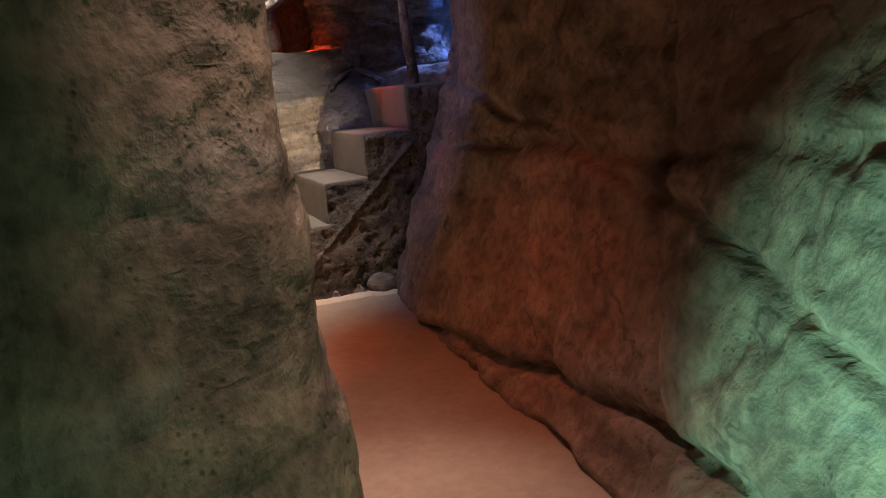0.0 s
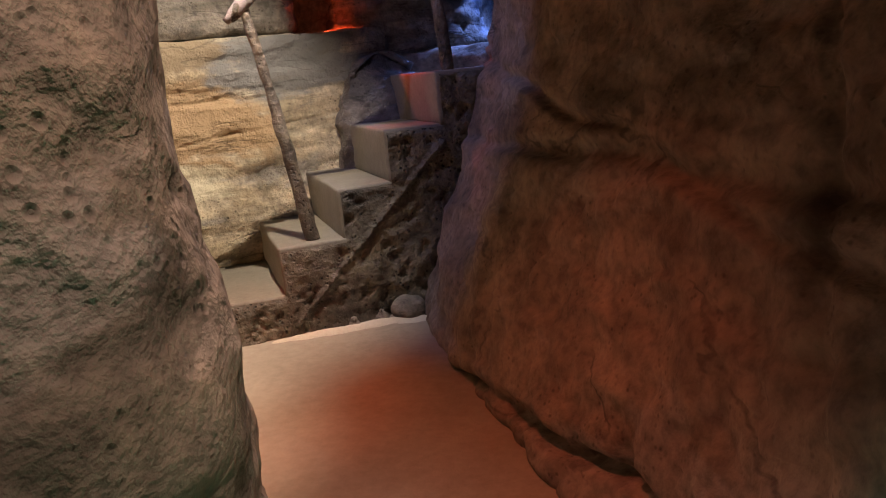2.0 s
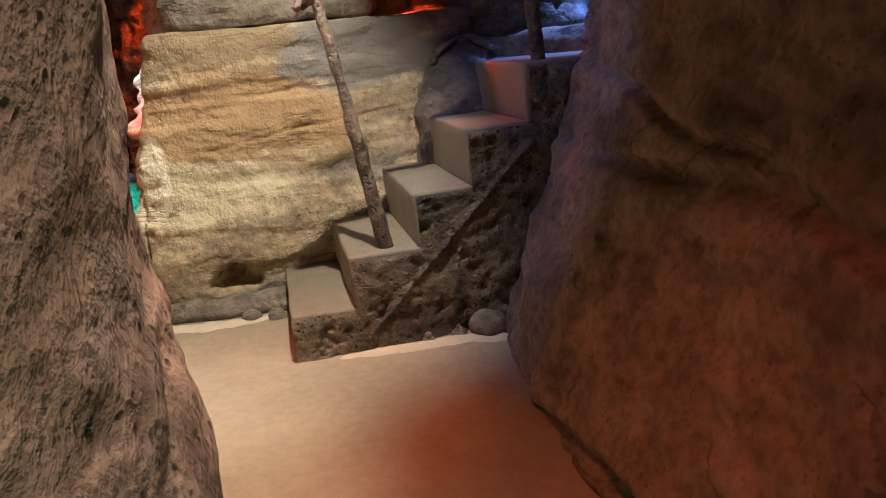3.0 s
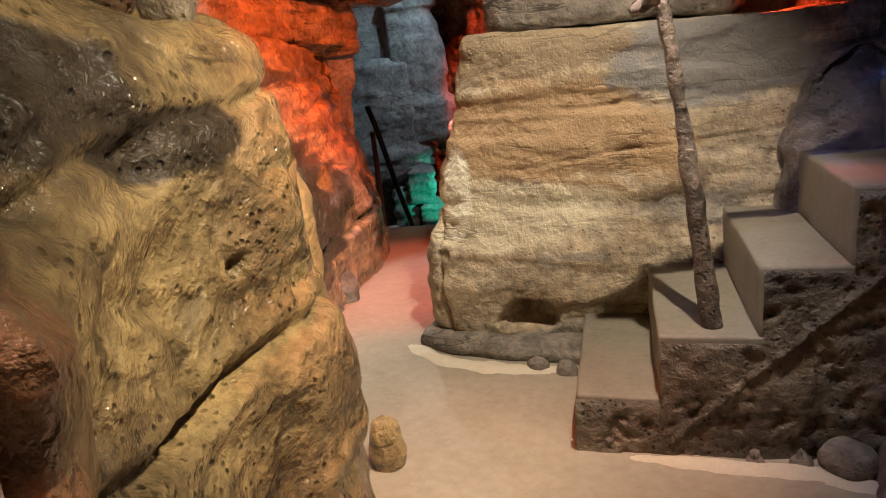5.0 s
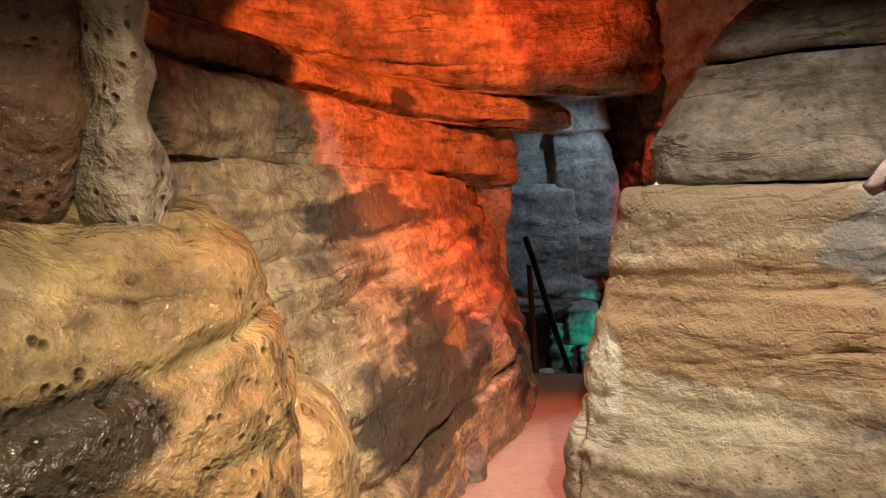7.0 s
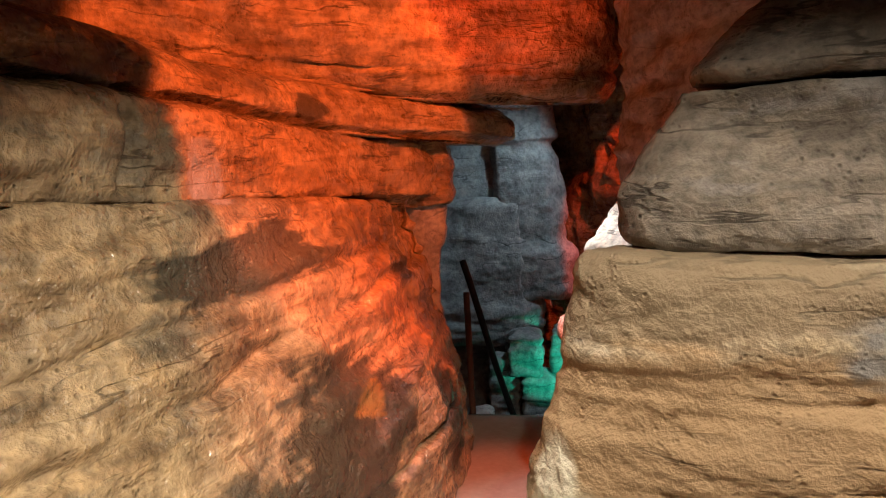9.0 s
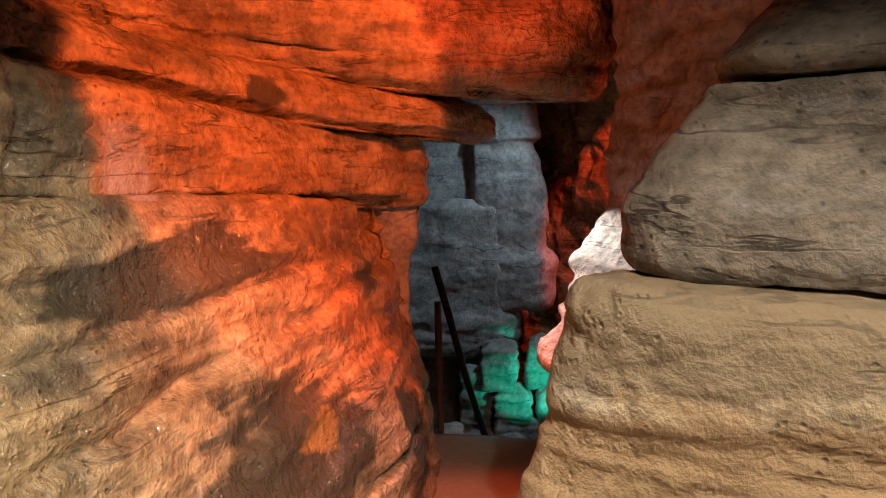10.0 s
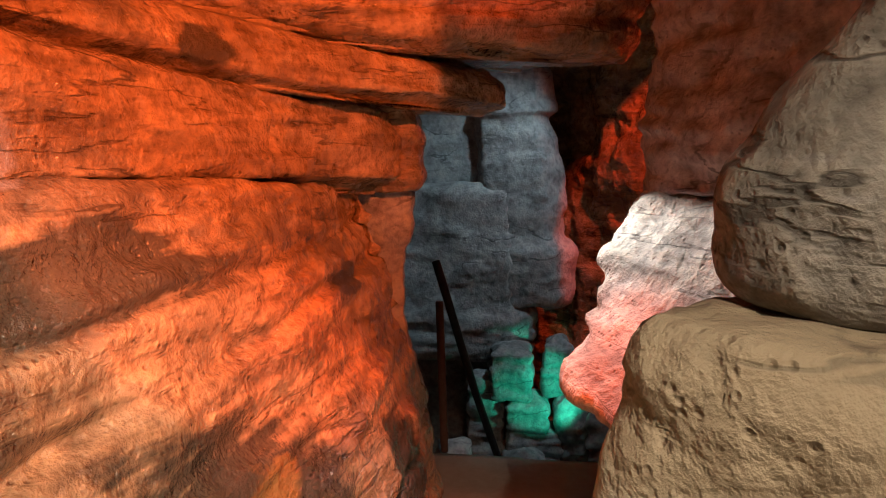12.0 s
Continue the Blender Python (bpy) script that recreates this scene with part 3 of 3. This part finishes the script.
# loose stones along the feet of the rocks
for k, (x, y, r, h) in enumerate(((-3.86, 7.08, 0.10, 0.10), (-4.02, 7.26, 0.13, 0.13), (-4.16, 7.46, 0.09, 0.08), (-3.64, 6.86, 0.08, 0.06), (-1.03, 6.93, 0.05, 0.05), (-0.99, 6.84, 0.035, 0.03), (-1.30, 6.99, 0.03, 0.04), (-1.42, 6.93, 0.022, 0.025), (-2.42, 7.12, 0.05, 0.05), (-2.30, 7.16, 0.06, 0.04))):
    o = [(x + r * (1 + 0.25 * math.sin(2 * t + k)) * math.cos(t), y + r * math.sin(t)) for t in [i * math.pi / 3 + 0.3 * k for i in range(6)]]
    block("stone", o, [(-0.03, 0.01), (h * 0.3, 0.0), (h * 0.8, 0.01), (h, 0.035)], GREY, "dark broken stone lying at the foot of the rock", amp=0.014, seed=140 + k, strata=0.004, res=0.012, dome=0.006, group="stones at the foot of the rock")

# block between crevice and stairs
D_BACK = [(-1.5, 8.3), (-2.3, 8.6), (-2.75, 8.5)]
block("sandstone_block", [(-3.07, 7.18), (-2.84, 7.11), (-2.55, 7.23), (-2.25, 7.42), (-1.85, 7.68), (-1.55, 7.86), *D_BACK, (-3.04, 8.1), (-3.12, 7.55)],
      [(0.02, 0.08), (0.08, 0.0), (0.3, -0.03), (0.44, -0.015), (0.56, 0.03), (0.8, 0.05, 0.02), (1.0, 0.07, 0.06, 0.02), (1.1, 0.08, 0.09, 0.03), (1.25, 0.09, 0.12, 0.04), (1.34, 0.10, 0.13, 0.04), (1.39, 0.125, 0.13, 0.04)], TAN,
      "large banded tan sandstone block beside the stairs", amp=0.020, seed=61, strata=0.0065, bed=11, res=0.010, dome=0.0,
      grooves=((0, 0, 1, 1.07, 0.015, 0.01), (-0.1, 0, 1, 1.10, 0.014, 0.008), (0.96, 0.28, 0.05, -0.84, 0.03, 0.014)),
      pits=((-2.53, 7.24, 0.16, 0.12, 0.16), (-2.92, 7.14, 0.44, 0.05, 0.04)))
block("flat_stone", [(-3.06, 7.02), (-2.80, 7.03), (-2.45, 7.18), (-2.25, 7.32), (-2.5, 7.6), (-3.1, 7.4)], [(-0.02, 0.02), (0.02, 0.0), (0.06, 0.0), (0.08, 0.02)], GREY,
      "thin flat stone under the sandstone block", amp=0.02, seed=64, strata=0.010, bed=24, res=0.013, dome=0.0)
block("upper_block", [(-2.88, 7.46), (-2.70, 7.38), (-2.30, 7.55), (-1.98, 7.75), (-1.92, 7.95), (-2.2, 8.5), (-2.9, 8.4), (-3.05, 7.9)],
      [(1.39, 0.03), (1.43, 0.0), (1.55, 0.0), (1.72, 0.08, 0.05, 0), (1.79, 0.10, 0.08, 0)], GREY, "dark grey sandstone block on the tan block", amp=0.015, seed=67, strata=0.006, bed=9, res=0.014, dome=0.0)
block("top_block", [(-2.72, 7.52), (-2.50, 7.48), (-2.15, 7.65), (-1.85, 7.85), (-1.95, 8.3), (-2.5, 8.5), (-2.85, 8.2), (-2.86, 7.8)],
      [(1.80, 0.03), (1.84, 0.0), (1.95, 0.06, 0.05, 0.05), (2.1, 0.16, 0.12, 0.1), (2.3, 0.22, 0.2, 0.2)], GREY, "grey rock topping the stack of blocks", amp=0.03, seed=69, strata=0.006, bed=9, res=0.016)

# white-lit rock and far side of the crevice
block("pale_rock", [(-3.05, 7.88), (-3.45, 7.95), (-3.80, 8.08), (-3.93, 8.30), (-3.90, 8.65), (-3.6, 8.9), (-2.9, 8.6)],
      [(0.20, 0.44, 0.1, 0.1), (0.62, 0.30, 0.1, 0.12), (0.81, 0.06, -0.02, 0.08), (0.86, 0.0, -0.04, 0.12), (0.90, 0.0, -0.07, 0.19), (1.0, 0.0, -0.14, 0.34), (1.2, 0.0, -0.28, 0.62), (1.34, 0.02, -0.36, 0.80), (1.38, 0.06, -0.38, 0.85)], PALE, "pale layered rock lit white at its edge", amp=0.03, seed=72, strata=0.022, bed=12, res=0.014, dome=0.0)
block("rock_column", [(-3.2, 8.72), (-3.95, 8.86), (-4.26, 9.10), (-4.2, 9.5), (-3.4, 9.5), (-2.8, 9.0)],
      [(1.39, 0.0), (1.45, 0.05), (1.6, 0.0), (1.9, 0.05), (2.5, 0.02), (3.3, -0.1)], SLATE, "grey rock column rising from the pale rock", amp=0.04, seed=75, res=0.02)
block("far_wall", [(-7.4, 8.9), (-6.6, 9.02), (-6.2, 9.38), (-5.96, 9.63), (-5.83, 9.79), (-5.95, 10.1), (-7.4, 10.6)],
      [(-1.0, 0.40), (-0.3, 0.38), (0.06, 0.32), (0.13, 0.02), (0.42, -0.01), (0.47, 0.01), (1.0, 0.03), (1.24, 0.04), (1.30, 0.09)], SLATE,
      "blue grey mortared rock wall beyond the crevice", amp=0.022, seed=77, strata=0.009, bed=6, res=0.016, dome=0.0,
      grooves=((0, 0, 1, 0.33, 0.018, 0.012), (0, 0, 1, 0.24, 0.014, 0.01)))
block("rock_column", [(-5.99, 9.72), (-5.87, 9.76), (-5.75, 9.89), (-5.65, 10.02), (-5.75, 10.3), (-6.2, 10.3), (-6.25, 9.9)],
      [(0.47, 0.03), (0.50, 0.0), (0.84, 0.0), (0.94, 0.03, -0.03, -0.04), (1.3, 0.04, -0.04, -0.06), (1.6, 0.05, -0.05, -0.08), (1.72, 0.09, -0.06, -0.1), (1.75, 0.04, -0.05, -0.08), (2.3, 0.1, -0.06, -0.1), (3.3, 0.1)], SLATE,
      "blue grey rough mortar column beyond the crevice", amp=0.022, seed=78, strata=0.006, bed=5, res=0.016)
block("recessed_wall", [(-7.2, 9.15), (-6.6, 9.28), (-6.2, 9.62), (-6.0, 10.0), (-7.2, 10.7)], [(1.15, 0.0), (1.3, 0.0), (1.8, 0.03), (3.3, 0.0)], SLATE,
      "smooth grey wall set back above the far wall", amp=0.012, seed=79, strata=0.003, res=0.025)
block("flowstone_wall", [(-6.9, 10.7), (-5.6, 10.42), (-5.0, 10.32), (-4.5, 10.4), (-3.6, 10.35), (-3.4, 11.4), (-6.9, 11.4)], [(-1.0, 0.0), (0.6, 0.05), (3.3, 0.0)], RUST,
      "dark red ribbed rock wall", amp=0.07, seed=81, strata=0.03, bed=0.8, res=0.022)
block("back_rock", [(-5.10, 8.50), (-5.30, 8.66), (-5.75, 8.7), (-5.8, 8.3), (-5.3, 8.2)], [(-0.2, -0.06), (0.4, 0.0), (0.8, 0.09), (1.1, 0.07), (1.36, 0.0), (1.40, 0.03)], SLATE,
      "pale grey rock behind the crevice wall", amp=0.02, seed=84, strata=0.006, res=0.014, dome=0.0)
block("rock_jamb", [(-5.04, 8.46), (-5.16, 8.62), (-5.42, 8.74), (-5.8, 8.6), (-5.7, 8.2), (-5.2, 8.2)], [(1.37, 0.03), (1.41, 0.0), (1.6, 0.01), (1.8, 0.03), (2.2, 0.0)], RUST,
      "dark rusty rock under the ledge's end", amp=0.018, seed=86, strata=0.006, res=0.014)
for k, (x, y, w, d, z0, z1) in enumerate(((-5.90, 9.60, 0.12, 0.10, -0.95, 0.04), (-5.78, 9.70, 0.13, 0.13, -0.08, 0.24), (-5.62, 9.98, 0.09, 0.12, -0.07, 0.28), (-5.70, 9.76, 0.13, 0.13, -0.27, -0.085),
                                         (-5.66, 9.80, 0.17, 0.15, -0.95, -0.28), (-5.48, 9.98, 0.09, 0.10, -0.95, -0.08), (-5.30, 10.05, 0.10, 0.10, -0.95, -0.12), (-5.56, 9.62, 0.10, 0.08, -0.95, -0.40),
                                         (-5.42, 9.58, 0.12, 0.10, -0.95, -0.46), (-5.22, 9.66, 0.13, 0.09, -0.95, -0.42), (-5.00, 9.60, 0.11, 0.10, -0.95, -0.30), (-5.36, 9.42, 0.12, 0.08, -0.95, -0.50), (-5.62, 9.10, 0.10, 0.14, -0.95, -0.22))):
    o = [(x + a * w * 0.65 + b * d * 0.76, y + a * w * 0.76 - b * d * 0.65) for a, b in ((1, 1), (0, 1.08), (-1, 1), (-1.04, 0), (-1, -1), (0, -1), (1, -1), (1.04, 0))]
    block("pit_rock", o, [(z0, 0.03), (z0 + 0.03, 0), ((z0 + z1) / 2, 0.0), (z1 - 0.02, 0.006), (z1, 0.025)], SLATE, "damp broken block of rock lit teal in the pit", amp=0.034, seed=90 + k, strata=0.012, res=0.014, group="rocks in the pit")

# ---- concrete stairs ----
A_DIR, D_DIR = (0.868, 0.496), (-0.52, 0.854)
S0 = (-1.93, 6.69)
STARTS, TOPS, DEEP = (0.0, 0.272, 0.570, 0.818, 1.090), (0.188, 0.408, 0.638, 0.876, 1.112), 0.84
stairs = new("concrete_stairs")
tagged(stairs, "rough cast concrete stairs with smooth cement treads", "stairs")
for i, top in enumerate(TOPS):
    c = (S0[0] + A_DIR[0] * STARTS[i], S0[1] + A_DIR[1] * STARTS[i])
    low = TOPS[i - 1] - 0.004 if i else -0.03
    slab_box("step", c, A_DIR, D_DIR, 1.9 - STARTS[i], DEEP + (0.5 if i == 4 else 0), low, top, CEMENT, stairs, seed=i * 3)


def stair_side():
    """The porous side under the treads, a rough crust just outside the steps."""
    res = 0.011
    nu, nv = int(1.7 / res), int(1.13 / res)
    gu, gv = np.meshgrid(np.linspace(0, 1.7, nu), np.linspace(-0.02, 1.11, nv))
    u, z = gu.ravel(), gv.ravel()
    p = np.column_stack([S0[0] + A_DIR[0] * u, S0[1] + A_DIR[1] * u, z])
    out = np.array((0.496, -0.868, 0))
    d = 0.032 + 0.010 * np.clip(fbm(p * 9, 3, 100), -1, 1) - 0.03 * np.clip(fbm(p * 24, 3, 101) - 0.25, 0, 0.6)
    line = np.abs((z - 0.03) - (u - 0.28) * 0.95)
    d += 0.016 * np.exp(-(line / 0.012) ** 2) * (u > 0.30) * (u < 1.1)
    tops = np.array(TOPS)[np.clip(np.searchsorted(STARTS, u, side="right") - 1, 0, 4)]
    edge = np.clip((tops - z) / 0.02, 0, 1)
    p = p + out * (d * edge)[:, None]
    faces = [f for f in grid_faces(nu, nv, False) if all(z[k] <= tops[k] - 0.004 for k in f)]
    ob = mesh_object("side_face", p, faces, AGGREGATE, stairs)
    ob["label"] = "porous gravelly concrete side"


stair_side()


def at_stairs(u, v, z):
    return (S0[0] + A_DIR[0] * u + D_DIR[0] * v, S0[1] + A_DIR[1] * u + D_DIR[1] * v, z)


rail = new("wooden_handrail")
rail.location = (0, 0, 0)
tagged(rail, "crooked weathered wooden handrail on the stairs", "handrail")
tube("post", [(-1.59, 6.99, 0.40), (-1.64, 6.975, 0.80), (-1.69, 6.965, 1.15), (-1.735, 6.945, 1.47)], [0.032, 0.029, 0.025, 0.022], BARK, rail, 0.006, 3)
p2 = at_stairs(1.20, 0.12, 1.10)
tube("post", [p2, (p2[0] - 0.03, p2[1], 1.6), (p2[0] - 0.05, p2[1], 2.15)], [0.032, 0.028, 0.026], BARK, rail, 0.006, 5)
tube("top_rail", [(-1.80, 6.92, 1.42), (-1.735, 6.945, 1.48), (-1.30, 7.15, 1.80), (p2[0] - 0.05, p2[1], 2.16), (p2[0] + 0.3, p2[1] + 0.2, 2.35)], [0.022, 0.028, 0.027, 0.026, 0.02], BARK, rail, 0.008, 7)

tube("crust", [(-1.815, 6.915, 1.405), (-1.78, 6.928, 1.44), (-1.73, 6.947, 1.485), (-1.705, 6.96, 1.503)], [0.018, 0.027, 0.032, 0.030], CRUST, rail, 0.008, 17)
block("mortar_mound", [at_stairs(0.78, 0.70, 0)[:2], at_stairs(1.10, 0.62, 0)[:2], at_stairs(1.35, 0.75, 0)[:2], at_stairs(1.3, 1.15, 0)[:2], at_stairs(0.85, 1.05, 0)[:2]],
      [(0.60, -0.02), (0.80, 0.0), (1.0, 0.05), (1.14, 0.12), (1.20, 0.20)], DARK, "dark grey mortar mound at the back of the stairs", amp=0.025, seed=105, res=0.014)
block("stone", [(-1.25, 6.99), (-1.16, 6.95), (-1.09, 7.01), (-1.12, 7.09), (-1.22, 7.09)], [(-0.01, 0.02), (0.03, 0.0), (0.07, 0.01), (0.09, 0.03)], GREY, "small pale stone at the foot of the stairs", amp=0.01, seed=107, strata=0.002, res=0.008, dome=0.01)

# upper level past the stairs
block("upper_rock", [(-1.75, 8.15), (-1.30, 8.25), (-0.95, 8.45), (-0.9, 9.2), (-1.9, 9.2)], [(1.20, 0.0), (1.3, 0.0), (1.45, 0.03), (1.75, 0.0), (2.6, 0.0)], GREY, "grey rock behind the upper ledge", amp=0.05, seed=111, res=0.02)
block("wall_upper", [(-3.3, 9.3), (0.8, 9.0), (0.8, 9.8), (-3.3, 9.9)], [(-0.1, 0), (1.5, 0.05), (3.4, 0)], BROWN, "rough cave wall above the stairs", "wall", amp=0.08, seed=113, res=0.03, kind="structure")
block("upper_ledge", [(-1.7, 7.95), (-1.15, 8.05), (-0.3, 7.9), (0.6, 8.0), (0.6, 9.2), (-2.2, 9.3)], [(-0.05, 0.0), (1.0, 0.0), (1.2, 0.05), (1.24, 0.1)], BROWN, "rock ledge level with the stair top", amp=0.04, seed=115, res=0.025, dome=0.0)

# pale sand along the foot of the block and the stairs
def sand_strip(pts, width, seed):
    P = np.array(pts, float)
    s = np.concatenate([[0], np.cumsum(np.linalg.norm(np.diff(P, axis=0), axis=1))])
    n, m = int(s[-1] / 0.012), 14
    c = np.column_stack([np.interp(np.linspace(0, s[-1], n), s, P[:, k]) for k in (0, 1)])
    t = np.gradient(c, axis=0)
    t /= np.linalg.norm(t, axis=1)[:, None]
    nrm = np.column_stack([t[:, 1], -t[:, 0]])
    w = np.linspace(-1, 1, m)
    ends = np.sin(np.linspace(0.05, np.pi - 0.05, n)) ** 0.4
    wob = 1 + 0.35 * fbm(np.column_stack([c * 7, np.zeros(n)]), 3, seed)
    p = np.concatenate([np.column_stack([c + nrm * (width * k * ends * wob)[:, None], 0.022 * (1 - k * k) * ends]) for k in w])
    p[:, 2] += floor_height(p) - 0.004 + 0.004 * fbm(p * 25, 2, seed)
    return mesh_object("sand_heap", p, grid_faces(n, m, False), SAND)


tagged(sand_strip([(-3.08, 6.98), (-2.80, 6.95), (-2.50, 7.05), (-2.30, 7.18)], 0.06, 3), "strip of pale sand swept against the block", "sand", kind="stuff")
tagged(sand_strip([(-1.75, 6.73), (-1.45, 6.86), (-1.22, 6.98), (-1.02, 6.98)], 0.06, 6), "strip of pale sand at the foot of the stairs", "sand", kind="stuff")

# iron handrail down into the pit
iron = new("iron_handrail")
tagged(iron, "dark iron handrail leading down past the floor edge", "handrail")
tube("post", [(-5.47, 8.93, -0.14), (-5.49, 8.93, 0.72)], [0.022, 0.022], RUSTY_IRON, iron)
tube("top_rail", [(-5.57, 8.97, 0.93), (-5.50, 8.98, 0.76), (-5.58, 9.25, 0.10), (-5.68, 9.58, -0.60)], [0.024, 0.024, 0.024, 0.024], IRON, iron)
